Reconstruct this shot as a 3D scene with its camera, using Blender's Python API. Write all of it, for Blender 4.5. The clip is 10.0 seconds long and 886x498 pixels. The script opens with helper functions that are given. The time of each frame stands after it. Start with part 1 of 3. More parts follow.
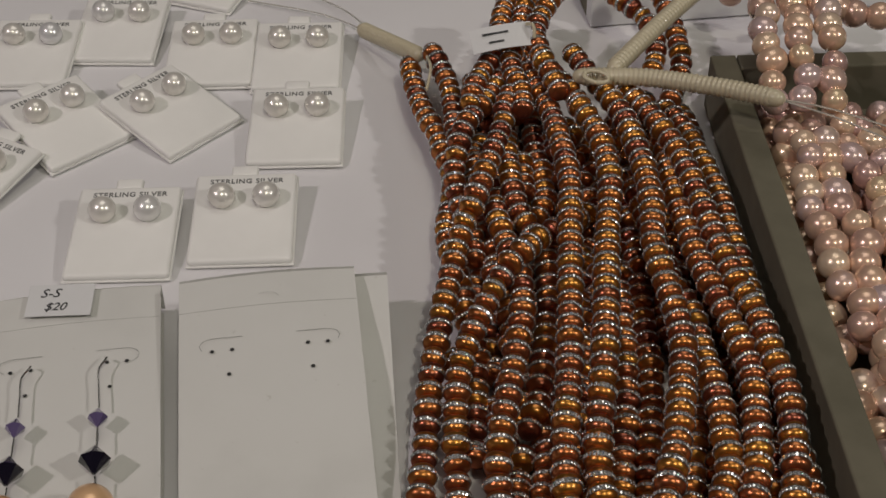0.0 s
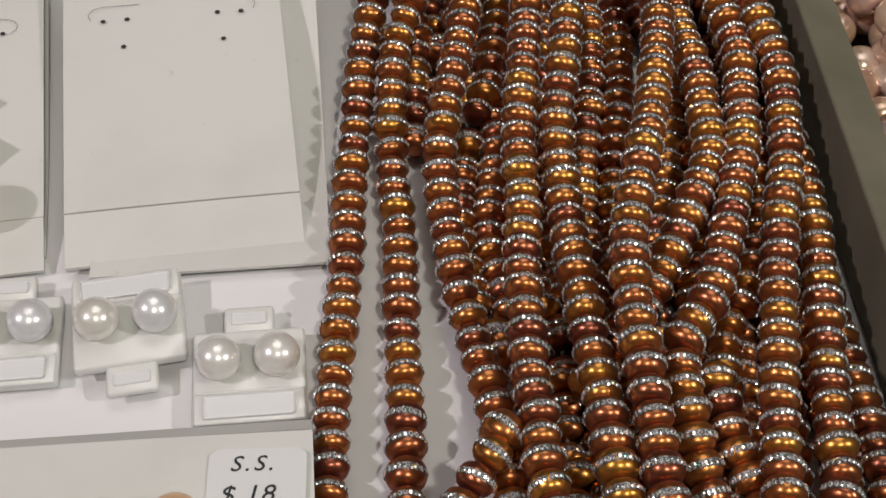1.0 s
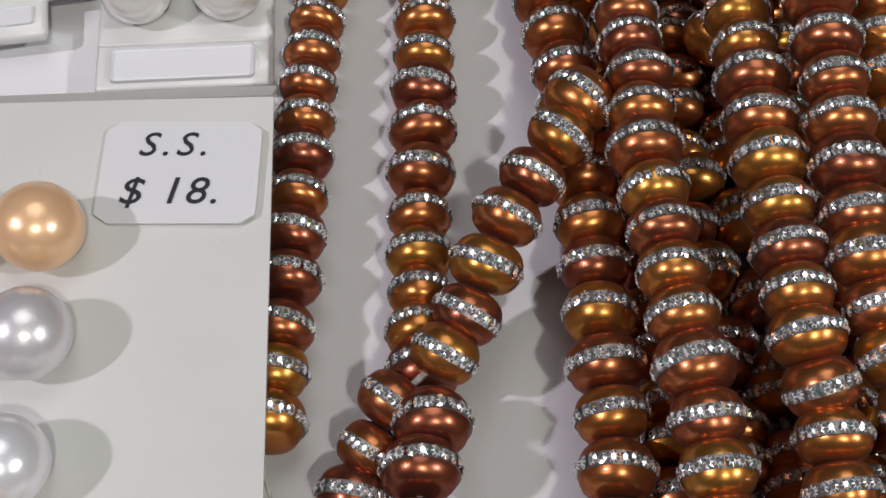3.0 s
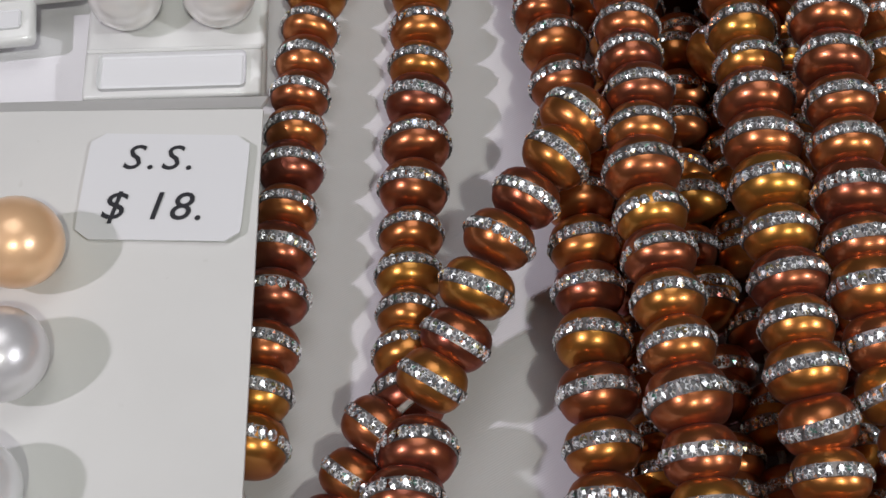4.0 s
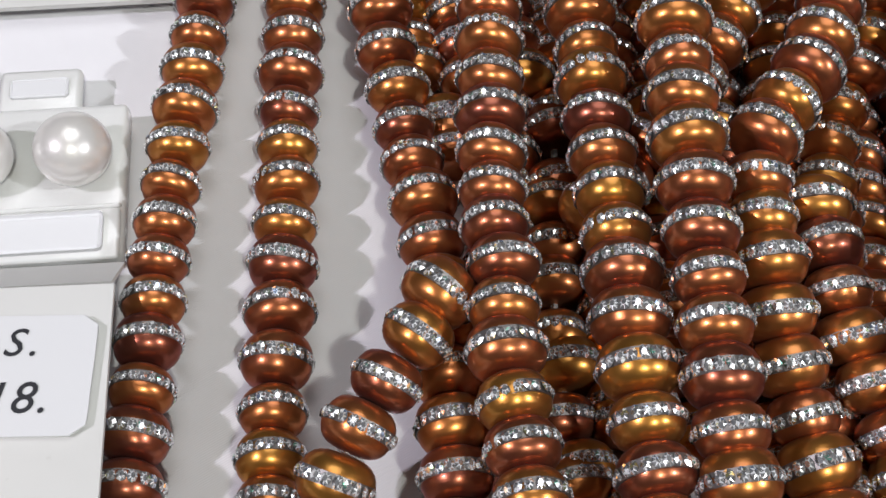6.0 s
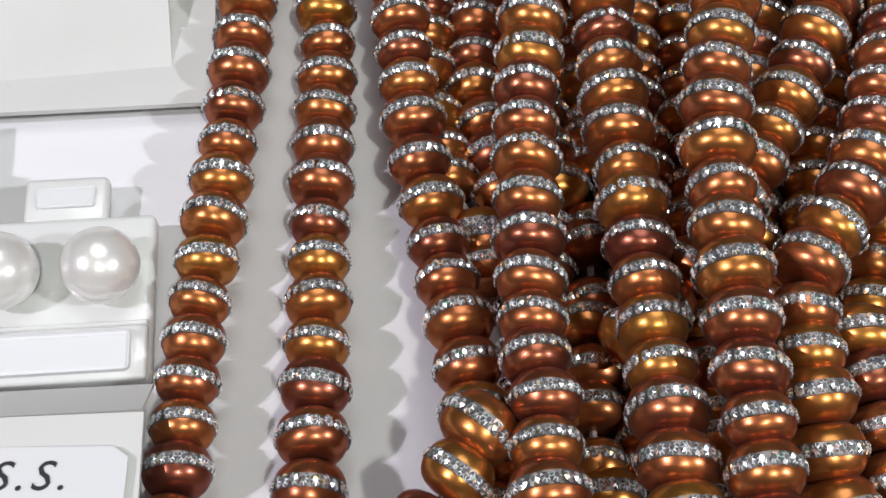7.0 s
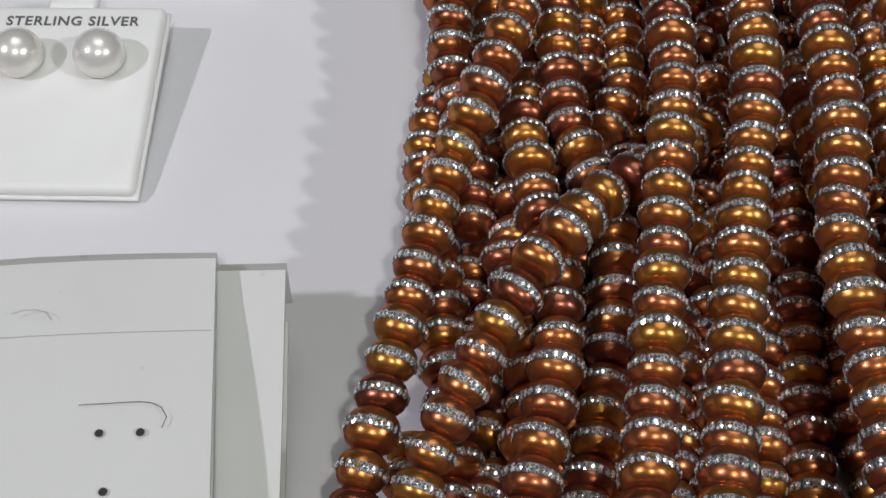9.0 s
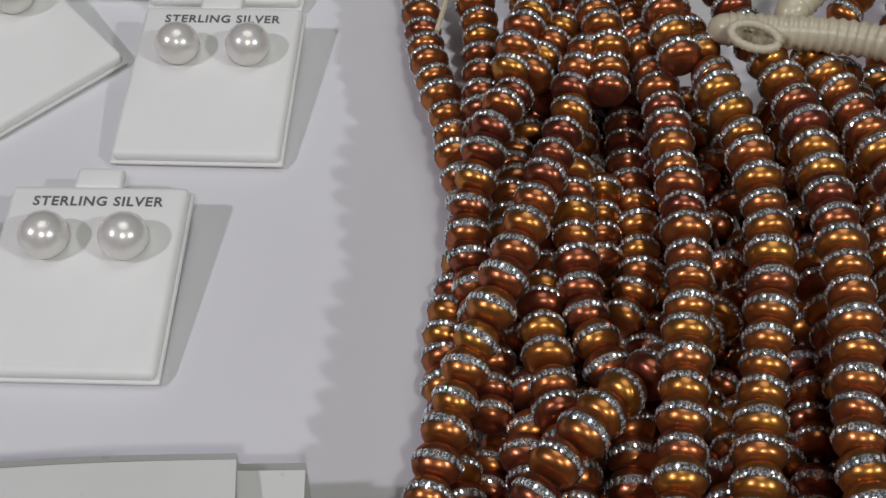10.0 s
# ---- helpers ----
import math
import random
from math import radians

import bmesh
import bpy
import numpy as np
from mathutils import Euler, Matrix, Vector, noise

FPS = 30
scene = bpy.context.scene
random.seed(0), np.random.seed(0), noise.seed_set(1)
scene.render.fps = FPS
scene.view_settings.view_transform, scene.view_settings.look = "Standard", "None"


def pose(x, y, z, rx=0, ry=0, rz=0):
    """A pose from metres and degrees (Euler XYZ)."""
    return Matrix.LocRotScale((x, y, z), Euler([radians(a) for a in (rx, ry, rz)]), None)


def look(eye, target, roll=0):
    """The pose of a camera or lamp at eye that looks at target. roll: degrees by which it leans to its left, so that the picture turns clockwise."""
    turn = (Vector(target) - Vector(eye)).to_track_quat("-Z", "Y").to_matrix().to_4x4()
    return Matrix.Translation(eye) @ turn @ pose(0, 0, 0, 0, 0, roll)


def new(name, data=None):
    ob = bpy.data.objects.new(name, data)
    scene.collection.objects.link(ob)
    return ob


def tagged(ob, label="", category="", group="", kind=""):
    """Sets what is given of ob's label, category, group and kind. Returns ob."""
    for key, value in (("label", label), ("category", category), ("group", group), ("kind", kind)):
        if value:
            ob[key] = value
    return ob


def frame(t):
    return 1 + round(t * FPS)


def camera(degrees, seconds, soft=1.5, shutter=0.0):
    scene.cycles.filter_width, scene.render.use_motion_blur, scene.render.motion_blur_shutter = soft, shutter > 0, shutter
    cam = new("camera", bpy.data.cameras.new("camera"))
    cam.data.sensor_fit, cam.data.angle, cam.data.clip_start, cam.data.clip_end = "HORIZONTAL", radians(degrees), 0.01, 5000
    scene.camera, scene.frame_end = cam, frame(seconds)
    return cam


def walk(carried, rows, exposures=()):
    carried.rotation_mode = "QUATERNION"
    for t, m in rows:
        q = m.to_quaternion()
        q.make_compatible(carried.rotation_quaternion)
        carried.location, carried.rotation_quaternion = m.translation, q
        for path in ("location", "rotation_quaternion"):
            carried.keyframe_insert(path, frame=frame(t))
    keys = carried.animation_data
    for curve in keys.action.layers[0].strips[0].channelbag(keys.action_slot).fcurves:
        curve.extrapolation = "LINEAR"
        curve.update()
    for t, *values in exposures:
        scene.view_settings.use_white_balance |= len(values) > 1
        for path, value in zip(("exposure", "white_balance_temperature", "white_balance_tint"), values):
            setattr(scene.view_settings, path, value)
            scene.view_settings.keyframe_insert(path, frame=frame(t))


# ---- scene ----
cam = camera(37.1, 10.0, 1.6, 0.05)
PATH = [
    (0, (0.025, 0.006, 0.252), (-0.136, 1.533, -1.031), -1.2),
    (0.5, (0.023, 0.019, 0.224), (-0.034, 1.452, -1.169), 2.4),
    (1, (0.026, 0.022, 0.2), (-0.041, 1.336, -1.307), 1.2),
    (1.5, (0.027, 0.028, 0.173), (-0.082, 1.271, -1.39), 0.0),
    (2, (0.023, 0.045, 0.136), (-0.084, 1.128, -1.542), -0.4),
    (2.5, (0.025, 0.056, 0.125), (-0.086, 1.094, -1.581), -0.5),
    (4, (0.028, 0.066, 0.121), (-0.113, 1.071, -1.602), -0.6),
    (4.5, (0.032, 0.072, 0.124), (-0.11, 1.091, -1.59), -1.7),
    (5, (0.034, 0.078, 0.124), (-0.095, 1.107, -1.586), -1.5),
    (6.5, (0.036, 0.086, 0.123), (-0.039, 1.132, -1.58), 1.0),
    (7, (0.031, 0.093, 0.126), (-0.055, 1.162, -1.562), 0.9),
    (7.5, (0.02, 0.112, 0.134), (-0.086, 1.192, -1.546), 1.6),
    (8, (0.018, 0.14, 0.136), (-0.143, 1.166, -1.573), 0.7),
    (8.5, (0.022, 0.162, 0.145), (-0.183, 1.262, -1.513), -1.4),
    (9, (0.024, 0.176, 0.159), (-0.228, 1.349, -1.44), -3.2),
    (9.5, (0.026, 0.185, 0.17), (-0.24, 1.419, -1.38), -3.2),
    (10, (0.022, 0.186, 0.17), (-0.266, 1.462, -1.343), -3.5),
]
LIGHT = [(0, -0.84, 7250, 12), (0.6, -0.38, 7150, 12), (1.1, -0.14, 6950, 11), (2.0, -0.2, 6550, 12), (2.6, -0.08, 6500, 12), (4.0, -0.06, 6400, 12), (5.0, 0.06, 6380, 12), (6.5, 0.36, 6300, 11), (7.1, 0.36, 6300, 10), (7.6, -0.1, 6350, 8), (8.4, 0.0, 6300, 7), (9.0, -0.12, 6300, 9), (9.5, -0.33, 6350, 10), (10, -0.45, 6350, 10)]
walk(cam, [(t, look(eye, target, roll)) for t, eye, target, roll in PATH], LIGHT)

# ---- world and light ----
world = bpy.data.worlds.new("hall_air")
world.use_nodes = True
world.node_tree.nodes["Background"].inputs["Color"].default_value = (0.55, 0.57, 0.6, 1)
world.node_tree.nodes["Background"].inputs["Strength"].default_value = 0.01
scene.world = world


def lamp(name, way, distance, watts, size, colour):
    """A round lamp, hung in the direction way from the table."""
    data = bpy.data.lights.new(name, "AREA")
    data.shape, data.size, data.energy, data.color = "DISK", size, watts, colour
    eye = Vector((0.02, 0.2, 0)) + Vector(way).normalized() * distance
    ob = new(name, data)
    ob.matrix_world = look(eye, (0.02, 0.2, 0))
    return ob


lamp("spot_lamp_west", (-0.76, -0.46, 1.0), 2.3, 21, 0.09, (1.0, 0.94, 1.04))
lamp("spot_lamp_east", (1.20, -0.38, 1.0), 2.4, 19, 0.10, (0.98, 1.0, 1.02))
lamp("spot_lamp_south", (0.28, -0.62, 1.0), 2.3, 15, 0.10, (0.98, 1.0, 0.88))
# soft overhead fill, added to supply ambient light; no known fixture
lamp("overhead_fill", (0.05, 0.25, 1.0), 2.3, 12.5, 1.4, (0.99, 1.0, 0.98))


# ---- materials ----
def material(name, base, rough, metal=0.0, **more):
    mat = bpy.data.materials.new(name)
    mat.use_nodes = True
    bsdf = mat.node_tree.nodes["Principled BSDF"]
    bsdf.inputs["Base Color"].default_value = (*base, 1)
    bsdf.inputs["Roughness"].default_value = rough
    bsdf.inputs["Metallic"].default_value = metal
    for key, value in more.items():
        bsdf.inputs[key.replace("_", " ")].default_value = value
    return mat


def link(mat, a, b):
    mat.node_tree.links.new(a, b)


def node(mat, kind, **values):
    n = mat.node_tree.nodes.new(kind)
    for key, value in values.items():
        n.inputs[key.replace("_", " ")].default_value = value
    return n


def ramp(mat, factor, stops):
    n = mat.node_tree.nodes.new("ShaderNodeValToRGB")
    while len(n.color_ramp.elements) < len(stops):
        n.color_ramp.elements.new(0.5)
    for e, (at, colour) in zip(n.color_ramp.elements, stops):
        e.position, e.color = at, (*colour, 1)
    link(mat, factor, n.inputs["Fac"])
    return n.outputs["Color"]


def mottle(mat, scale, stops, detail=4.0):
    """Colour that drifts between the stops with a noise of that scale."""
    co = mat.node_tree.nodes.new("ShaderNodeTexCoord")
    n = node(mat, "ShaderNodeTexNoise", Scale=scale, Detail=detail)
    link(mat, co.outputs["Object"], n.inputs["Vector"])
    link(mat, ramp(mat, n.outputs["Fac"], stops), mat.node_tree.nodes["Principled BSDF"].inputs["Base Color"])
    return n


def relief(mat, height, strength, distance):
    b = node(mat, "ShaderNodeBump", Strength=strength, Distance=distance)
    link(mat, height, b.inputs["Height"])
    link(mat, b.outputs["Normal"], mat.node_tree.nodes["Principled BSDF"].inputs["Normal"])


def pearl(name, stops, rough, metal, coat, spread=0.35, rings=(1, 1, 1)):
    """Nacre: each pearl takes its own hue out of the stops, and drifts a little over its skin."""
    mat = material(name, (0.5, 0.5, 0.5), rough, metal, Coat_Weight=coat, Coat_Roughness=0.18)
    info = mat.node_tree.nodes.new("ShaderNodeObjectInfo")
    co = mat.node_tree.nodes.new("ShaderNodeTexCoord")
    n = node(mat, "ShaderNodeTexNoise", Scale=380.0, Detail=4.0)
    turn = node(mat, "ShaderNodeMapping", Scale=rings)
    link(mat, co.outputs["Object"], turn.inputs["Vector"])
    link(mat, turn.outputs["Vector"], n.inputs["Vector"])
    mix = mat.node_tree.nodes.new("ShaderNodeMath")
    mix.operation = "MULTIPLY_ADD"
    mix.inputs[1].default_value = spread
    link(mat, n.outputs["Fac"], mix.inputs[0])
    off = mat.node_tree.nodes.new("ShaderNodeMath")
    off.operation = "SUBTRACT"
    off.inputs[1].default_value = spread * 0.5
    link(mat, info.outputs["Random"], off.inputs[0])
    link(mat, off.outputs[0], mix.inputs[2])
    link(mat, ramp(mat, mix.outputs[0], stops), mat.node_tree.nodes["Principled BSDF"].inputs["Base Color"])
    fine = node(mat, "ShaderNodeTexNoise", Scale=900.0, Detail=2.0)
    link(mat, turn.outputs["Vector"], fine.inputs["Vector"])
    relief(mat, fine.outputs["Fac"], 0.16, 0.0002)
    return mat


BROWN = pearl("brown_nacre", [(0.0, (0.24, 0.070, 0.042)), (0.3, (0.41, 0.133, 0.050)), (0.7, (0.48, 0.182, 0.047)), (1.0, (0.50, 0.228, 0.046))], 0.30, 0.89, 0.24, 0.95, (0.45, 0.45, 1.5))
BROWN.node_tree.nodes["Principled BSDF"].inputs["Coat Roughness"].default_value = 0.13
BROWN.node_tree.nodes["Principled BSDF"].inputs["Specular Tint"].default_value = (0.45, 0.28, 0.34, 1)
BROWN.node_tree.nodes["Principled BSDF"].inputs["Sheen Weight"].default_value = 0.04
BROWN.node_tree.nodes["Principled BSDF"].inputs["Sheen Tint"].default_value = (0.75, 0.5, 0.5, 1)
WHITE = pearl("white_nacre", [(0.0, (0.74, 0.70, 0.64)), (0.5, (0.79, 0.76, 0.72)), (1.0, (0.75, 0.75, 0.77))], 0.28, 0.35, 0.8)
PINK = pearl("pink_nacre", [(0.0, (0.54, 0.34, 0.31)), (0.25, (0.78, 0.52, 0.37)), (0.45, (0.82, 0.63, 0.47)), (0.65, (0.66, 0.50, 0.50)), (0.85, (0.74, 0.48, 0.35)), (1.0, (0.78, 0.61, 0.40))], 0.26, 0.42, 0.6)
PEACH = pearl("peach_nacre", [(0.0, (0.84, 0.47, 0.24)), (1.0, (0.86, 0.56, 0.33))], 0.31, 0.36, 0.5)
SILVER_PEARL = pearl("silver_nacre", [(0.0, (0.62, 0.60, 0.63)), (1.0, (0.70, 0.68, 0.69))], 0.31, 0.45, 0.5)

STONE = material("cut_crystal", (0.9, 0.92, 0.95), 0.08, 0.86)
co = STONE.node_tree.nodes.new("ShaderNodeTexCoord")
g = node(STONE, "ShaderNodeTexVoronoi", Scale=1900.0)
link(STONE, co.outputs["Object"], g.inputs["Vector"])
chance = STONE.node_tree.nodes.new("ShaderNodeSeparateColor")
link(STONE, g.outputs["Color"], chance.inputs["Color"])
# bright and dim cells and coloured sparkle are painted into the base colour
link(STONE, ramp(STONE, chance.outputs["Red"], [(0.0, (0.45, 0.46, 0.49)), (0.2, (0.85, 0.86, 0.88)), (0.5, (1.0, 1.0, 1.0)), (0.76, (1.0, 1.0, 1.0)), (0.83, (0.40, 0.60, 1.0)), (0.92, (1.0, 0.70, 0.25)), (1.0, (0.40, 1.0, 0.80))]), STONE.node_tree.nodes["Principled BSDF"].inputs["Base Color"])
# pale copy of the crystal, its glint painted into the colour
GLINT = material("crystal_painted_glint", (0.78, 0.79, 0.80), 0.22, 0.36, Coat_Weight=1.0)
SETTING = material("dark_silver", (0.24, 0.22, 0.21), 0.4, 0.9)
STEEL = material("silver_wire", (0.75, 0.75, 0.74), 0.2, 1.0)

CLOTH = material("white_cloth", (0.7, 0.69, 0.71), 0.85)
mottle(CLOTH, 9.0, [(0.3, (0.66, 0.645, 0.665)), (0.7, (0.71, 0.70, 0.72))])
co = CLOTH.node_tree.nodes.new("ShaderNodeTexCoord")
turn = node(CLOTH, "ShaderNodeMapping")
turn.inputs["Rotation"].default_value = (0, 0, 0.9)
link(CLOTH, co.outputs["Object"], turn.inputs["Vector"])
twill = node(CLOTH, "ShaderNodeTexWave", Scale=1300.0, Distortion=0.6, Detail=1.0)
link(CLOTH, turn.outputs["Vector"], twill.inputs["Vector"])
relief(CLOTH, twill.outputs["Fac"], 0.16, 0.0002)

PAPER = material("card_stock", (0.72, 0.71, 0.68), 0.62)
n = mottle(PAPER, 30.0, [(0.25, (0.53, 0.525, 0.505)), (0.5, (0.59, 0.585, 0.565)), (0.8, (0.61, 0.605, 0.588))], 8.0)
relief(PAPER, n.outputs["Fac"], 0.06, 0.001)
specks = node(PAPER, "ShaderNodeTexNoise", Scale=420.0, Detail=3.0)
co = PAPER.node_tree.nodes.new("ShaderNodeTexCoord")
link(PAPER, co.outputs["Object"], specks.inputs["Vector"])
worn = PAPER.node_tree.nodes.new("ShaderNodeMix")
worn.data_type, worn.blend_type = "RGBA", "MULTIPLY"
worn.inputs[0].default_value = 1.0
skin = PAPER.node_tree.nodes["Principled BSDF"].inputs["Base Color"]
link(PAPER, skin.links[0].from_socket, worn.inputs[6])
link(PAPER, ramp(PAPER, specks.outputs["Fac"], [(0.71, (1, 1, 1)), (0.80, (0.84, 0.83, 0.81))]), worn.inputs[7])
link(PAPER, worn.outputs[2], skin)
FLOCK = material("white_plastic_card", (0.80, 0.79, 0.77), 0.55)
n = mottle(FLOCK, 60.0, [(0.3, (0.76, 0.75, 0.73)), (0.7, (0.81, 0.80, 0.78))])
relief(FLOCK, n.outputs["Fac"], 0.05, 0.0006)
FROST = material("frosted_plastic", (0.85, 0.85, 0.83), 0.28, Transmission_Weight=0.25, Coat_Weight=0.4)
co = FROST.node_tree.nodes.new("ShaderNodeTexCoord")
turn = node(FROST, "ShaderNodeMapping")
turn.inputs["Rotation"].default_value = (0, 0, 0.785)
link(FROST, co.outputs["Object"], turn.inputs["Vector"])
check = node(FROST, "ShaderNodeTexChecker", Scale=2200.0)
link(FROST, turn.outputs["Vector"], check.inputs["Vector"])
relief(FROST, check.outputs["Fac"], 0.35, 0.0002)
LABEL = material("label_paper", (0.64, 0.64, 0.65), 0.55)
CREASE = material("crease_shade_grey", (0.40, 0.40, 0.385), 0.7)
INK = material("black_ink", (0.015, 0.015, 0.02), 0.5)
PRINT_SLIT_GREY = material("grey_print_and_slit_shade", (0.10, 0.10, 0.10), 0.6)
HOLE = material("hole_shade", (0.03, 0.03, 0.03), 0.9)
TRAY = material("olive_flocked_board", (0.20, 0.18, 0.13), 0.8)
n = mottle(TRAY, 70.0, [(0.3, (0.105, 0.095, 0.065)), (0.7, (0.145, 0.13, 0.092))])
relief(TRAY, n.outputs["Fac"], 0.2, 0.001)
CORD = material("pearly_wound_cord", (0.62, 0.55, 0.40), 0.3, Transmission_Weight=0.15, Coat_Weight=0.5)
NYLON = material("clear_nylon", (0.75, 0.73, 0.68), 0.2, Transmission_Weight=0.6)
VIOLET = material("violet_crystal", (0.16, 0.12, 0.26), 0.04, 0.3, Coat_Weight=1.0)
NIGHT = material("black_crystal", (0.012, 0.010, 0.02), 0.04, 0.2, Coat_Weight=1.0)
PLASTER = material("hall_wall_paint", (0.27, 0.26, 0.26), 0.9)
mottle(PLASTER, 1.5, [(0.3, (0.12, 0.117, 0.114)), (0.7, (0.15, 0.147, 0.143))])
CARPET = material("hall_carpet", (0.12, 0.11, 0.11), 0.95)
mottle(CARPET, 20.0, [(0.3, (0.09, 0.085, 0.085)), (0.7, (0.14, 0.13, 0.13))])


# ---- building helpers ----
def thing(name, m, label, category, group=""):
    ob = new(name)
    ob.empty_display_size = 0.005
    ob.matrix_basis = m
    return tagged(ob, label, category, group)


def mesh_of(name, bm, mats, smooth=True):
    me = bpy.data.meshes.new(name)
    bm.to_mesh(me)
    bm.free()
    for mat in mats if isinstance(mats, (list, tuple)) else [mats]:
        me.materials.append(mat)
    for p in me.polygons:
        p.use_smooth = smooth
    return me


def part(name, bm, mats, parent, label="", m=None, smooth=False):
    me = bm if isinstance(bm, bpy.types.Mesh) else mesh_of(name, bm, mats, smooth)
    ob = new(name, me)
    ob.parent = parent
    if m is not None:
        ob.matrix_basis = m
    return tagged(ob, label)


def box(lo, hi, bevel=0.0, segments=2):
    bm = bmesh.new()
    bmesh.ops.create_cube(bm, size=1.0)
    for v in bm.verts:
        v.co = Vector([(a + b) / 2 + c * (b - a) for a, b, c in zip(lo, hi, v.co)])
    if bevel:
        bmesh.ops.bevel(bm, geom=bm.edges[:], offset=bevel, segments=segments, profile=0.5, affect="EDGES")
    return bm


def lathe(profile, sides):
    """A body turned round z from (radius, z) pairs."""
    bm = bmesh.new()
    rings = [[bm.verts.new((r * math.cos(2 * math.pi * k / sides), r * math.sin(2 * math.pi * k / sides), z)) for k in range(sides)] for r, z in profile]
    for a, b in zip(rings, rings[1:]):
        for k in range(sides):
            bm.faces.new((a[k], a[(k + 1) % sides], b[(k + 1) % sides], b[k]))
    bm.faces.new(rings[0][::-1])
    bm.faces.new(rings[-1])
    return bm


def sheet(width, length, rise, thick, across=10, along=30, corner=0.0):
    """A card of that width and length, from y = 0 up; rise(u, v) is its height over the table."""
    bm = bmesh.new()
    grid = {}
    for side in (0, 1):
        for i in range(across + 1):
            for j in range(along + 1):
                u, v = i / across, j / along
                x, y = (u - 0.5) * width, v * length
                if corner:
                    inset = max(0.0, corner - min(y, length - y))
                    x *= 1 - (corner - math.sqrt(max(0.0, corner ** 2 - inset ** 2))) / (width / 2)
                grid[side, i, j] = bm.verts.new((x, y, rise(u, v) - (1 - side) * thick))
    for i in range(across):
        for j in range(along):
            bm.faces.new((grid[1, i, j], grid[1, i + 1, j], grid[1, i + 1, j + 1], grid[1, i, j + 1]))
            bm.faces.new((grid[0, i, j], grid[0, i, j + 1], grid[0, i + 1, j + 1], grid[0, i + 1, j]))
    for i in range(across):
        bm.faces.new((grid[0, i, 0], grid[0, i + 1, 0], grid[1, i + 1, 0], grid[1, i, 0]))
        bm.faces.new((grid[1, i, along], grid[1, i + 1, along], grid[0, i + 1, along], grid[0, i, along]))
    for j in range(along):
        bm.faces.new((grid[1, 0, j], grid[1, 0, j + 1], grid[0, 0, j + 1], grid[0, 0, j]))
        bm.faces.new((grid[0, across, j], grid[0, across, j + 1], grid[1, across, j + 1], grid[1, across, j]))
    return bm


def wire(points, radius, sides=6, ribs=0.0, pitch=0.001):
    """A round wire through the points; ribs makes it swell once every pitch."""
    dense = smooth_line(points, pitch / 4 if ribs else 0.0015)
    bm = bmesh.new()
    rings, side = [], Vector((0, 0, 1))
    for k, p in enumerate(dense):
        way = (dense[min(k + 1, len(dense) - 1)] - dense[max(k - 1, 0)]).normalized()
        a = way.cross(side if abs(way.dot(side)) < 0.95 else Vector((1, 0, 0))).normalized()
        b = way.cross(a)
        r = radius * (1 + ribs * (0.5 + 0.5 * math.cos(k * math.pi / 2)))
        rings.append([bm.verts.new(p + r * (a * math.cos(2 * math.pi * s / sides) + b * math.sin(2 * math.pi * s / sides))) for s in range(sides)])
    for p, q in zip(rings, rings[1:]):
        for s in range(sides):
            bm.faces.new((p[s], p[(s + 1) % sides], q[(s + 1) % sides], q[s]))
    bm.faces.new(rings[0][::-1])
    bm.faces.new(rings[-1])
    return bm


def smooth_line(points, step):
    """Points at even steps along a Catmull-Rom line."""
    p = [Vector(q) for q in points]
    p = [2 * p[0] - p[1]] + p + [2 * p[-1] - p[-2]]
    raw = []
    for a, b, c, d in zip(p, p[1:], p[2:], p[3:]):
        for k in range(24):
            t = k / 24
            raw.append(0.5 * (2 * b + (c - a) * t + (2 * a - 5 * b + 4 * c - d) * t * t + (3 * b - a - 3 * c + d) * t ** 3))
    raw.append(p[-2])
    out, gone = [raw[0]], 0.0
    for a, b in zip(raw, raw[1:]):
        length = (b - a).length
        while length > 0 and gone + length >= step:
            a = a + (b - a) * ((step - gone) / length)
            out.append(a)
            length, gone = (b - a).length, 0.0
        gone += length
    return out


def lettering(text, size, mat, name, shear=0.0, space=1.0, heavy=0.0, width=0.0):
    """Raised print of the text, 0.1 mm thick, its middle at the origin."""
    cu = bpy.data.curves.new(name, "FONT")
    cu.body, cu.size, cu.align_x, cu.align_y, cu.shear, cu.space_character = text, size, "CENTER", "CENTER", shear, space
    cu.extrude, cu.offset, cu.resolution_u = 0.00005, heavy, 3
    ob = bpy.data.objects.new(name, cu)
    scene.collection.objects.link(ob)
    me = bpy.data.meshes.new_from_object(ob.evaluated_get(bpy.context.evaluated_depsgraph_get()))
    bpy.data.objects.remove(ob)
    bpy.data.curves.remove(cu)
    if width:
        wide = max(v.co.x for v in me.vertices) - min(v.co.x for v in me.vertices)
        me.transform(Matrix.Diagonal((width / wide, width / wide, 1, 1)))
    me.materials.clear()
    me.materials.append(mat)
    return me


def ball(radius, flat=1.0, sides=32, rings=16):
    return lathe([(radius * max(math.sin(math.pi * k / rings), 0.02), -radius * flat * math.cos(math.pi * k / rings)) for k in range(rings + 1)], sides)


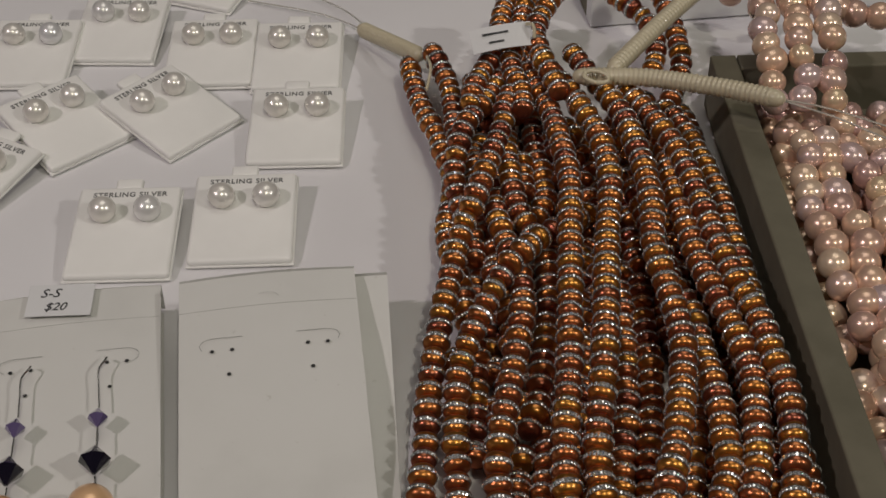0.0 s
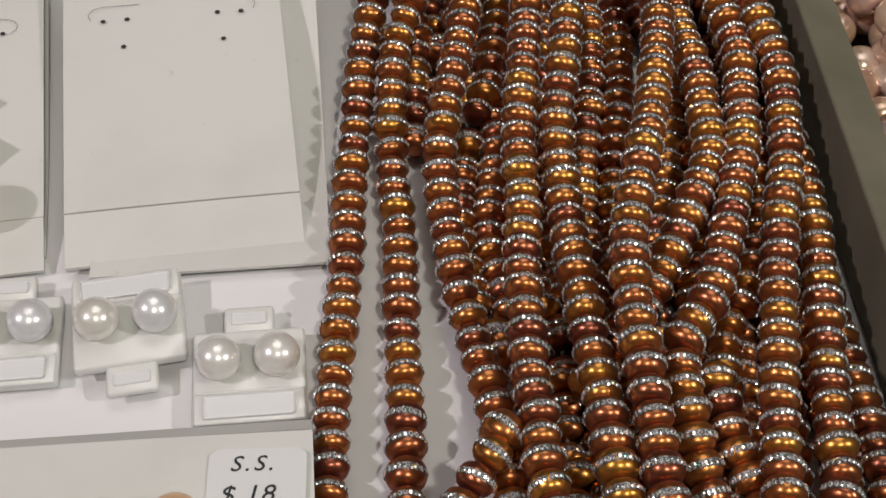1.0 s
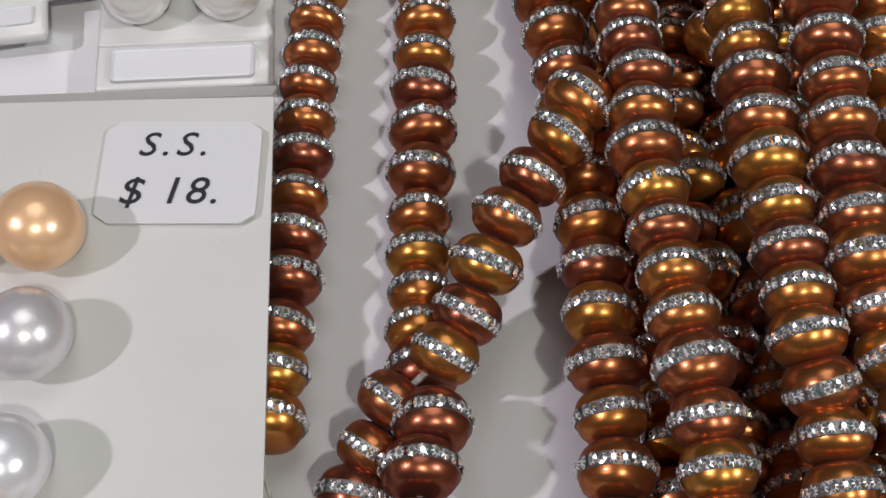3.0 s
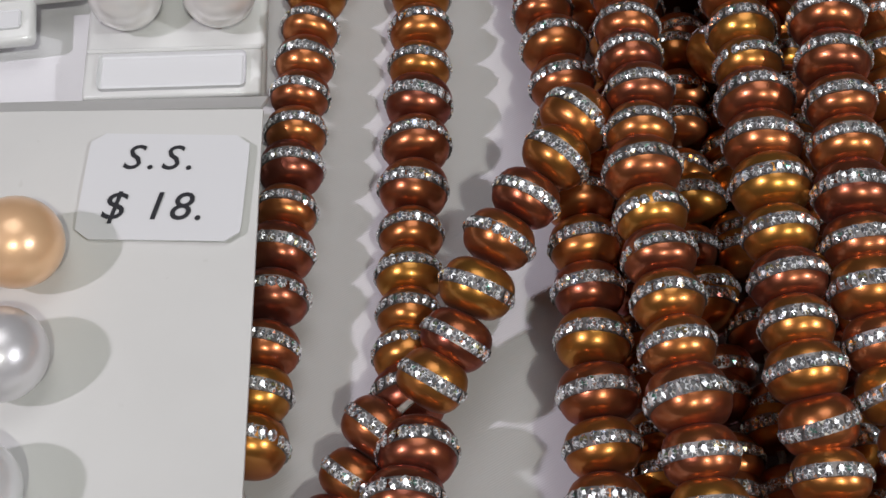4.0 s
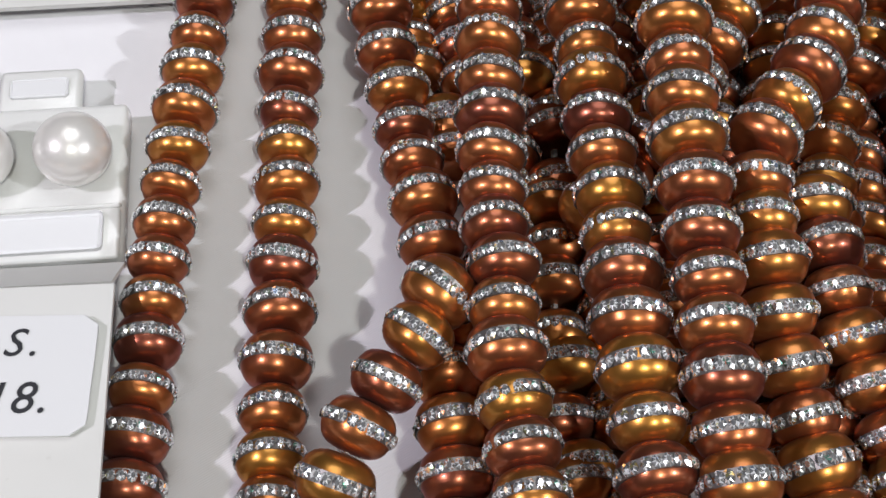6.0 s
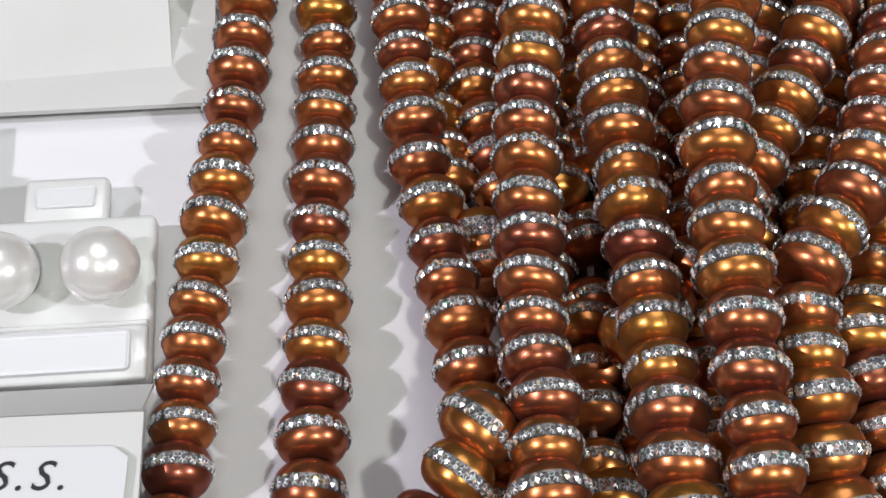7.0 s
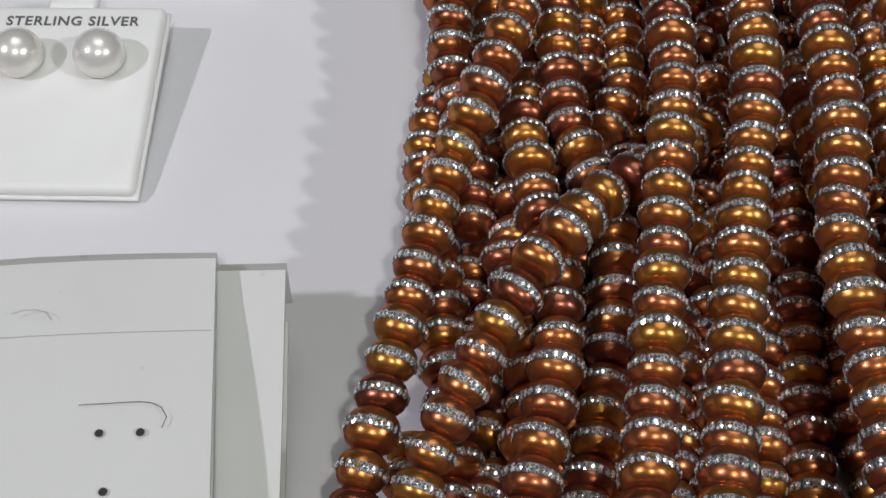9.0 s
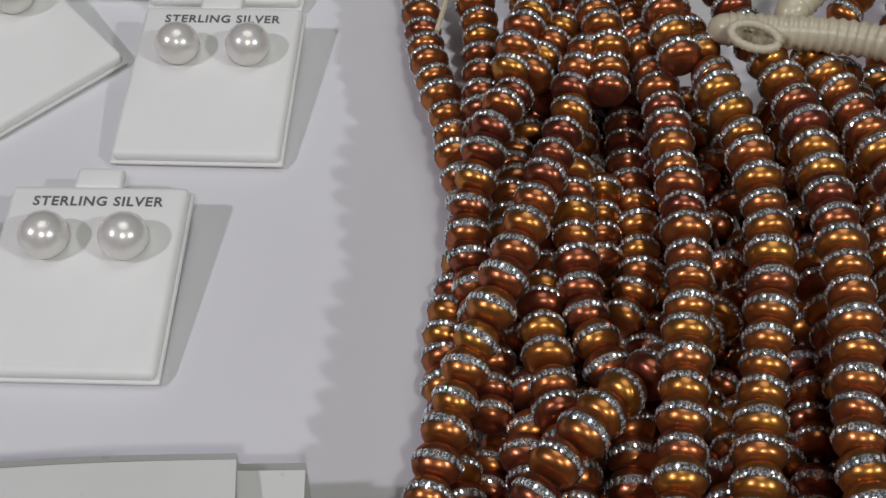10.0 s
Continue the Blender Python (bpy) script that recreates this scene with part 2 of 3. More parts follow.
# ---- the hall and the table ----
for name, lo, hi, mat in (
        ("floor", (-3.6, -3.4, -0.80), (3.6, 3.8, -0.76), CARPET), ("ceiling", (-3.6, -3.4, 2.60), (3.6, 3.8, 2.64), PLASTER),
        ("wall_north", (-3.6, 3.8, -0.8), (3.6, 3.9, 2.64), PLASTER), ("wall_south", (-3.6, -3.5, -0.8), (3.6, -3.4, 2.64), PLASTER),
        ("wall_east", (3.6, -3.4, -0.8), (3.7, 3.8, 2.64), PLASTER), ("wall_west", (-3.7, -3.4, -0.8), (-3.6, 3.8, 2.64), PLASTER)):
    tagged(new(name, mesh_of(name, box(lo, hi), mat, False)), "plain %s of the exhibition hall" % name.split("_")[0], name.split("_")[0], kind="structure")

table = thing("display_table", pose(0.05, 0.3, -0.76), "display table covered with a white woven cloth", "table")
bm = bmesh.new()
nx, ny = 90, 70
sheet_v = [[bm.verts.new((-0.9 + 1.8 * i / nx, -0.5 + 1.0 * j / ny, 0.76 - 0.0006 + 0.0005 * noise.noise(Vector((i * 0.23, j * 0.19, 0)))))
            for j in range(ny + 1)] for i in range(nx + 1)]
for i in range(nx):
    for j in range(ny):
        bm.faces.new((sheet_v[i][j], sheet_v[i + 1][j], sheet_v[i + 1][j + 1], sheet_v[i][j + 1]))
rim = [e for e in bm.edges if e.is_boundary]
skirt = bmesh.ops.extrude_edge_only(bm, edges=rim)["geom"]
for v in skirt:
    if isinstance(v, bmesh.types.BMVert):
        v.co.z = 0.15
part("tablecloth", bm, CLOTH, table, "white woven tablecloth", smooth=True)
part("tabletop", box((-0.88, -0.48, 0.72), (0.88, 0.48, 0.755)), CARPET, table)
for x in (-0.8, 0.8):
    for y in (-0.42, 0.42):
        part("leg", lathe([(0.02, 0.0), (0.02, 0.72)], 12), SETTING, table, m=pose(x, y, 0))

# ---- strands of brown pearls ----
R_BEAD, H_BEAD = 0.00346, 0.0026
profile = []
for k in range(15):
    a = -math.pi / 2 + math.pi * k / 14
    profile.append((max(R_BEAD * abs(math.cos(a)) ** 0.55, 0.0006), H_BEAD * math.copysign(abs(math.sin(a)) ** 0.92, a)))
BEADS = []
for k in range(6):
    bm = lathe(profile, 28)
    for v in bm.verts:
        v.co *= 1 + 0.05 * noise.noise(v.co * 260 + Vector((k * 7.0, 0, 0)))
    BEADS.append(mesh_of("bead", bm, BROWN))


def crystal_band():
    """A dark silver ring set with 22 cut stones."""
    bm = lathe([(R_BEAD * 0.93, -0.00070), (R_BEAD + 0.00003, -0.00063), (R_BEAD + 0.00003, 0.00063), (R_BEAD * 0.93, 0.00070)], 28)
    ring = list(bm.verts)
    for k in range(22):
        a = 2 * math.pi * (k + 0.2 * random.random()) / 22
        m = Matrix.Rotation(a, 4, "Z") @ Matrix.Translation((R_BEAD + 0.00002, 0, 0)) @ Matrix.Rotation(radians(90), 4, "Y") @ pose(0, 0, 0, random.uniform(-14, 14), random.uniform(-14, 14), random.uniform(-8, 8))
        low = [bm.verts.new(m @ Vector((0.00067 * math.cos(s), 0.00054 * math.sin(s), 0))) for s in [2 * math.pi * q / 8 for q in range(8)]]
        top = [bm.verts.new(m @ Vector((0.00030 * math.cos(s), 0.00022 * math.sin(s), 0.00022))) for s in [2 * math.pi * (q + 0.5) / 8 for q in range(8)]]
        for q in range(8):
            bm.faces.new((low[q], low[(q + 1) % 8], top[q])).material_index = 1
            # most of these facets get the painted glint, the rest dark silver
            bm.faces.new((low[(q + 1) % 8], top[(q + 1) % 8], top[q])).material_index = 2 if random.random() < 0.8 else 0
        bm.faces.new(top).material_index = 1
        bm.faces.new((low[0], low[4], min(ring, key=lambda v: (v.co - low[0].co).length)))
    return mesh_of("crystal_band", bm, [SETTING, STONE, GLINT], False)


BANDS = [crystal_band() for _ in range(5)]

# the lie of each strand, in millimetres, from the gathered end to the loose end
A = [(11.7, 357.8, 22.5), (6.6, 327.5, 20.6), (2.6, 305.6, 18.8), (-0.6, 292.4, 14.8), (-3.2, 258.5, 11.5), (-3.8, 241.0, 9.0), (-3.2, 222.0, 6.5), (-2.8, 207.0, 5.1), (-1.4, 189.1, 4.6), (0.0, 156.6, 4.4), (1.9, 133.7, 4.5), (3.3, 108.2, 4.2)]
B = [(38.5, 316.6, 9.1), (26.9, 299.5, 14.2), (17.8, 284.5, 18.5), (9.4, 264.5, 17.8), (3.5, 242.0, 12.0), (5.3, 213.9, 6.2), (8.2, 197.6, 4.5), (10.6, 175.5, 4.3), (13.3, 152.9, 4.6), (15.2, 132.7, 4.6), (17.3, 118.5, 6.0), (18.7, 105.9, 8.9), (19.6, 94.6, 8.4), (20.5, 79.6, 6.0)]
C = [(12.0, 341.0, 7.2), (10.2, 326.7, 8.6), (8.9, 311.3, 10.4), (11.0, 298.5, 12.9), (18.2, 272.0, 15.0), (17.3, 242.6, 15.3), (15.4, 219.0, 13.6), (16.0, 204.3, 9.8), (22.8, 176.7, 6.9), (29.3, 152.2, 7.3), (32.4, 134.9, 8.6), (36.9, 104.8, 8.6), (37.6, 90.7, 7.7), (40.1, 74.7, 6.0)]
D = [(14.6, 373.6, 20.3), (21.2, 355.8, 20.8), (24.4, 343.6, 21.5), (28.5, 321.8, 22.4), (29.9, 309.5, 23.1), (30.3, 296.0, 22.2), (31.2, 242.0, 21.0), (30.8, 211.5, 18.2), (32.3, 194.7, 15.5), (32.6, 179.6, 15.2), (35.8, 145.7, 16.6), (40.4, 122.8, 16.8), (44.9, 104.5, 15.2), (46.8, 91.4, 14.1), (48.8, 74.4, 13.6)]
E = [(22.8, 364.8, 26.1), (29.0, 353.6, 25.2), (37.1, 335.9, 24.3), (41.2, 314.2, 23.7), (40.5, 286.5, 22.5), (39.8, 243.0, 23.0), (38.4, 214.5, 19.0), (40.1, 198.0, 15.5), (41.7, 183.4, 16.2), (46.9, 147.8, 18.5), (51.7, 118.6, 18.6), (54.2, 109.4, 16.7), (56.1, 92.7, 15.5), (58.1, 74.7, 14.9)]
F = [(29.4, 375.8, 26.2), (36.2, 362.3, 25.4), (44.7, 344.6, 24.8), (50.3, 321.7, 24.4), (52.8, 300.8, 24.2), (52.8, 284.2, 23.6), (56.4, 267.2, 21.9), (59.3, 251.3, 20.5), (58.7, 236.5, 20.7), (56.4, 214.5, 22.0), (54.2, 202.1, 22.6), (51.2, 177.3, 22.7), (54.3, 145.5, 21.9), (58.2, 121.8, 18.6), (64.0, 108.2, 14.9), (66.5, 92.2, 13.2), (68.5, 75.2, 13.0)]
G = [(48.8, 323.7, 12.7), (54.0, 299.6, 13.9), (58.5, 279.7, 13.8), (63.0, 269.0, 13.8), (65.2, 250.9, 15.1), (67.5, 235.5, 16.1), (68.2, 222.0, 16.8), (67.8, 207.2, 16.7), (54.5, 171.8, 14.7), (44.6, 157.1, 11.5)]
H = [(52.2, 358.8, 19.9), (57.7, 337.5, 19.9), (60.9, 314.8, 19.8), (64.7, 292.0, 20.0), (67.9, 273.1, 19.8), (73.1, 256.8, 18.6), (76.4, 242.0, 17.6), (75.9, 226.5, 17.0), (74.9, 211.9, 17.0), (67.2, 176.1, 17.9), (60.6, 161.9, 17.9), (61.5, 148.1, 15.9), (64.0, 137.3, 13.1), (69.6, 118.0, 10.3), (72.1, 96.0, 9.0), (73.6, 75.0, 9.0)]
I = [(46.7, 358.5, 24.0), (53.3, 347.2, 23.3), (59.7, 330.2, 22.9), (63.7, 314.2, 22.5), (68.4, 291.9, 22.0), (74.1, 273.8, 21.1), (79.0, 261.7, 20.1), (81.3, 248.1, 19.3), (84.3, 234.1, 18.4), (83.1, 206.8, 17.6), (80.4, 191.7, 17.5), (76.5, 154.4, 17.6), (75.8, 139.7, 17.1), (74.7, 119.6, 16.1), (73.7, 102.4, 15.0), (74.7, 75.4, 14.0)]
J = [(60.2, 368.6, 11.6), (67.6, 350.0, 11.7), (72.0, 332.4, 11.9), (76.0, 316.7, 12.0), (78.7, 298.8, 12.0), (81.9, 282.2, 11.9), (85.2, 268.8, 11.9), (87.8, 252.2, 11.8), (89.0, 238.6, 11.8), (88.7, 223.8, 11.6), (88.3, 208.5, 11.5), (88.4, 186.0, 11.9), (86.4, 151.8, 12.5), (86.2, 139.5, 12.6), (83.1, 114.6, 12.2), (81.1, 76.6, 11.9)]
K = [(65.8, 376.5, 4.5), (74.1, 348.4, 4.8), (82.4, 312.6, 4.9), (90.3, 279.0, 4.9), (94.2, 249.5, 4.8), (94.9, 207.7, 4.7), (96.2, 193.9, 5.0), (97.1, 177.1, 5.5), (96.7, 162.2, 5.8), (96.4, 146.9, 6.0), (94.5, 123.1, 5.8), (90.1, 100.3, 5.0), (87.6, 77.3, 4.2)]
X = [(31.5, 144.5, 15.2), (24.7, 131.7, 13.0), (20.5, 119.5, 9.2), (13.7, 107.5, 5.5), (12.1, 100.0, 4.0)]
L = [(-25.9, 391.2, 10.2), (-22.8, 377.9, 10.3), (-18.6, 363.9, 10.5), (-12.5, 349.9, 10.2), (-5.9, 329.4, 8.4), (-4.8, 312.6, 8.1), (-4.4, 299.0, 7.9), (6.5, 260.9, 5.6), (9.4, 236.3, 4.5), (9.0, 227.3, 4.3)]
M = [(6.0, 371.7, 18.7), (1.7, 358.3, 20.0), (-2.0, 345.0, 20.2), (-4.1, 333.8, 18.2), (-4.5, 321.8, 14.3), (-1.7, 310.0, 10.9), (2.9, 299.4, 9.5), (4.3, 287.7, 8.9)]
N = [(10.4, 336.3, 13.3), (13.8, 313.2, 13.8), (23.5, 290.6, 10.9), (25.1, 269.6, 7.5), (23.6, 243.9, 6.0), (23.0, 228.2, 6.0)]
O = [(24.8, 229.8, 4.9), (26.3, 218.3, 4.6), (25.6, 196.3, 4.1), (28.1, 185.7, 3.9), (32.0, 174.2, 3.9)]
P = [(17.2, 363.0, 8.7), (18.6, 348.7, 8.6), (20.6, 336.0, 8.3), (23.0, 321.5, 8.0), (20.8, 309.5, 7.6)]
Q = [(66.8, 158.6, 12.8), (68.8, 148.0, 12.2), (70.7, 140.9, 10.6), (74.7, 126.5, 8.7), (78.7, 102.5, 8.0), (79.7, 76.5, 8.0)]
Z1 = [(23.3, 408.2, 30.0), (18.9, 395.9, 29.2), (17.2, 384.4, 28.5), (19.1, 372.3, 27.8), (23.2, 361.9, 27.2), (26.9, 351.9, 26.4)]
Z2 = [(6.6, 418.0, 24.0), (5.0, 403.6, 23.2), (4.3, 390.0, 22.5), (2.5, 375.9, 21.9), (-0.2, 360.0, 21.3), (-1.2, 348.1, 20.6)]
Z3 = [(-17.7, 390.0, 16.0), (-13.6, 380.5, 15.2), (-10.1, 370.2, 14.4), (-8.1, 358.4, 13.6), (-5.3, 343.6, 13.0)]
R1 = [(59.2, 428.7, 20.0), (63.6, 412.0, 18.4), (65.2, 399.8, 16.7), (65.8, 388.1, 14.5), (61.2, 370.4, 11.6)]
R2 = [(43.3, 427.1, 19.2), (54.1, 416.1, 17.0), (57.8, 402.0, 15.1), (56.8, 389.9, 13.4), (53.4, 381.7, 11.7)]
Z4 = [(13.4, 418.5, 24.0), (12.2, 403.4, 23.6), (11.0, 389.1, 23.3), (9.5, 374.4, 23.1), (12.0, 361.6, 22.9), (13.6, 346.0, 22.6)]


def between(a, b, share, height, nearest=0.0):
    """A hidden strand that lies between two others on the cloth."""
    pa, pb = smooth_line([Vector(p) for p in a], 9.0), smooth_line([Vector(p) for p in b], 9.0)
    out = []
    for p in pa:
        q = min(pb, key=lambda o: abs(o.y - p.y))
        if abs(q.y - p.y) < 8 and p.y > nearest:
            out.append((p.x + (q.x - p.x) * share, p.y, height))
    return out[::2]


TOP = [A, B, C, D, E, F, G, H, I, J, K, X, L, M, N, O, P, Q, Z1, Z2, Z3, Z4, R1, R2]
LOW = [between(C, D, 0.5, 4.0, 165), between(B, C, 0.65, 4.0, 205), between(D, E, 0.45, 4.0), between(E, F, 0.15, 4.0), between(E, F, 0.65, 4.0), between(F, I, 0.2, 4.0), between(F, I, 0.5, 5.0),
       between(F, I, 0.8, 4.0), between(I, J, 0.4, 4.0), between(D, E, 1.0, 4.0), between(H, I, 0.5, 7.0), between(B, D, 0.6, 4.0, 225), between(C, D, 0.25, 4.0, 200),
       between(A, D, 0.3, 4.0, 250), between(A, D, 0.65, 4.0, 250), between(L, D, 0.45, 6.0, 250), between(J, K, 0.3, 4.0), between(M, Z4, 0.5, 8.0), between(Z2, Z1, 0.5, 14.0),
       [(-4.2, 389.6, 5.3), (0.2, 364.2, 5.8), (3.9, 342.3, 6.2), (7.1, 318.7, 6.6)], [(3.7, 391.6, 7.2), (6.6, 368.2, 7.3), (11.0, 344.5, 7.0), (14.3, 319.2, 6.5)], [(15.5, 388.9, 9.2), (18.3, 367.4, 7.7), (21.8, 344.5, 6.9), (24.1, 323.6, 6.3)]]
rng = random.Random(7)
beads, owner, kind_low = [], [], []
for s, line in enumerate(TOP + LOW):
    dense = smooth_line([Vector(p) / 1000 for p in line], 0.0001)
    k = 0.0
    while k < len(dense):
        i = int(k)
        way = (dense[min(i + 12, len(dense) - 1)] - dense[max(i - 12, 0)]).normalized()
        grow = rng.uniform(0.93, 1.08)
        beads.append((dense[i], way, grow))
        owner.append(s)
        kind_low.append(s >= len(TOP))
        k += (50.8 if s in (0, 1, 2, 11) else 46.8) * grow * rng.uniform(0.96, 1.06)

# let the beads settle: none stands inside another or in the cloth
place = np.array([b[0] for b in beads])
home, who, soft = place.copy(), np.array(owner), np.where(kind_low, 1.0, 0.10)
for _ in range(30):
    gap = place[:, None, :] - place[None, :, :]
    far = np.sqrt((gap ** 2).sum(2)) + 1e-9
    near = (far < 0.0066) & (who[:, None] != who[None, :])
    push = np.where(near, (0.0066 - far) / far, 0.0)[:, :, None] * gap
    share = soft[:, None] / (soft[:, None] + soft[None, :])
    place += 0.35 * (push * share[:, :, None]).sum(1)
    place = home + (place - home) * np.minimum(1.0, np.where(kind_low, 0.006, 0.0013) / (np.linalg.norm(place - home, axis=1) + 1e-9))[:, None]
    place[:, 2] = np.maximum(place[:, 2], 0.0039)
    edge = 0.0706 + (0.35 - place[:, 1]) * 0.1246
    place[:, 0] = np.where(place[:, 1] < 0.38, np.minimum(place[:, 0], edge), place[:, 0])

for s, line in enumerate(TOP + LOW):
    rows = [i for i in range(len(beads)) if owner[i] == s]
    root = place[rows[0]]
    strand = thing("pearl_strand", Matrix.Translation((root[0], root[1], 0)), "strand of bronze-brown pearls banded with clear crystals, lying on white cloth", "necklace", "bronze pearl strands")
    base = Vector((root[0], root[1], 0))
    if len(rows) > 3:
        part("thread", wire([Vector(place[i]) - base for i in rows], 0.0004, 5), NYLON, strand)
    for i in rows:
        _, way, grow = beads[i]
        tilt = Vector((rng.uniform(-0.10, 0.10), rng.uniform(-0.10, 0.10), rng.uniform(-0.10, 0.10)))
        m = Matrix.Translation(Vector(place[i]) - base) @ (way + tilt).to_track_quat("Z", "Y").to_matrix().to_4x4() @ Matrix.Rotation(rng.uniform(0, 6.28), 4, "Z") @ Matrix.Diagonal((grow, grow, grow * rng.uniform(0.95, 1.05), 1))
        bead = part("bead", BEADS[rng.randrange(6)], None, strand, m=m)
        part("crystal_band", BANDS[rng.randrange(5)], None, bead)

# ---- stud earrings on white plastic cards ----
STUD = mesh_of("pearl", ball(0.0042, 0.94), WHITE)


def sterling_card(bl, turn, label, group="stud earring cards", lift=0.0047):
    """A puffy white card with a hanging tab, a line of print and two pearls; bl: its lower left corner."""
    long, w = 0.0366, 0.01555
    tip = math.degrees(math.asin(lift / long))
    card = thing("earring_card", Matrix.Translation((*bl, 0)) @ pose(0, 0, 0, 0, 0, turn) @ pose(w, 0, 0), label, "earring card", group)
    lean = pose(0, 0, 0.0002, tip, 0, 0)
    part("body", box((-w, 0.0, 0.0), (w, long, 0.0028), 0.0012, 4), FLOCK, card, m=lean, smooth=True)
    part("rim", box((-w - 0.0004, -0.0004, -0.0001), (w + 0.0004, long + 0.0002, 0.0007), 0.0003, 2), FLOCK, card, m=lean, smooth=True)
    part("back_flap", sheet(0.0275, 0.030, lambda u, v: 0.0008 + 0.0042 * v * v, 0.0005, 4, 6), FLOCK, card, m=pose(0, 0.006, 0))
    part("hanging_tab", box((-0.0050, long - 0.0004, 0.0002), (0.0034, long + 0.0042, 0.0024), 0.0009, 3), FLOCK, card, m=lean, smooth=True)
    part("print", lettering("STERLING SILVER", 0.0026, PRINT_SLIT_GREY, "print", space=1.12, heavy=0.00005, width=0.0226), None, card, "small black capital letters", m=lean @ pose(0.0002, long - 0.0036, 0.00285))
    for x in (-0.0066, 0.0069):
        part("post_pad", lathe([(0.0030, 0.0027), (0.0026, 0.0031)], 16), FLOCK, card, m=lean @ pose(x, 0.0243, 0))
        part("pearl", STUD, None, card, "round white stud pearl", m=lean @ pose(x, 0.0243, 0.0056, random.uniform(-15, 15), random.uniform(-15, 15), random.uniform(0, 360)))
    return card


white_card = "white plastic card with two white pearl studs on white cloth"
askew = "white plastic card with two pearl studs, turned askew on white cloth"
sterling_card((-0.1155, 0.2822), 6.5, "white plastic card with two pearl studs, touching the earring card")
sterling_card((-0.0809, 0.2914), 7.0, white_card)
sterling_card((-0.0738, 0.3412), 6.2, white_card)
sterling_card((-0.0990, 0.3428), 53.6, askew, lift=0.0062)
sterling_card((-0.1352, 0.3331), 47.0, askew, lift=0.0062)
sterling_card((-0.1122, 0.3846), 6.5, white_card)
sterling_card((-0.0810, 0.3846), 6.0, white_card)
sterling_card((-0.1510, 0.3990), 3.0, white_card)
sterling_card((-0.1780, 0.3806), 5.0, white_card)
sterling_card((-0.1810, 0.3160), -23.0, askew)
sterling_card((-0.1300, 0.4460), -16.0, askew)


# ---- small frosted cards with two pearls ----
def frosted_card(middle, turn, label, flipped=False, tip=3.0, height=0.0):
    card = thing("earring_card", pose(middle[0], middle[1], height, 0, 0, turn + (180 if flipped else 0)), label, "earring card", "small frosted earring cards")
    lean = pose(0, 0, 0.0003 + 0.0105 * math.sin(radians(abs(tip))), tip, 0, 0)
    part("body", box((-0.0103, -0.0105, 0.0), (0.0103, 0.0092, 0.0026), 0.0008, 3), FROST, card, m=lean, smooth=True)
    part("lower_lip", box((-0.0100, -0.0108, 0.0022), (0.0100, -0.0046, 0.0031), 0.0004, 2), FROST, card, m=lean, smooth=True)
    part("seam", box((-0.0100, -0.0045, 0.0022), (0.0100, -0.0040, 0.0030), 0.0002, 1), FROST, card, m=lean)
    part("paper_strip", box((-0.0083, -0.0100, 0.0031), (0.0083, -0.0053, 0.0033), 0.0006, 2), LABEL, card, "blank white paper strip", m=lean)
    bm = box((-0.0047, 0.0088, 0.0), (0.0047, 0.0150, 0.0018), 0.0007, 2)
    part("hanging_tab", bm, FROST, card, m=lean, smooth=True)
    part("tab_slot", box((-0.0033, 0.0108, 0.0018), (0.0033, 0.0134, 0.0021), 0.0003, 1), LABEL, card, m=lean)
    for x in (-0.0053, 0.0053):
        part("pearl", STUD, None, card, "round white stud pearl", m=lean @ pose(x, 0.0010, 0.0062, random.uniform(-20, 20), random.uniform(-20, 20), random.uniform(0, 360)))
    return card


frosted_card((-0.0160, 0.1612), 9.5, "small frosted plastic card with two white pearls, beside bronze beads", tip=4)
frosted_card((-0.0398, 0.1692), 15, "small frosted plastic card with two white pearls, turned upside down", True, tip=-3, height=0.0022)
frosted_card((-0.0625, 0.1652), 10, "small frosted plastic card with two white pearls, tab upwards", tip=3)


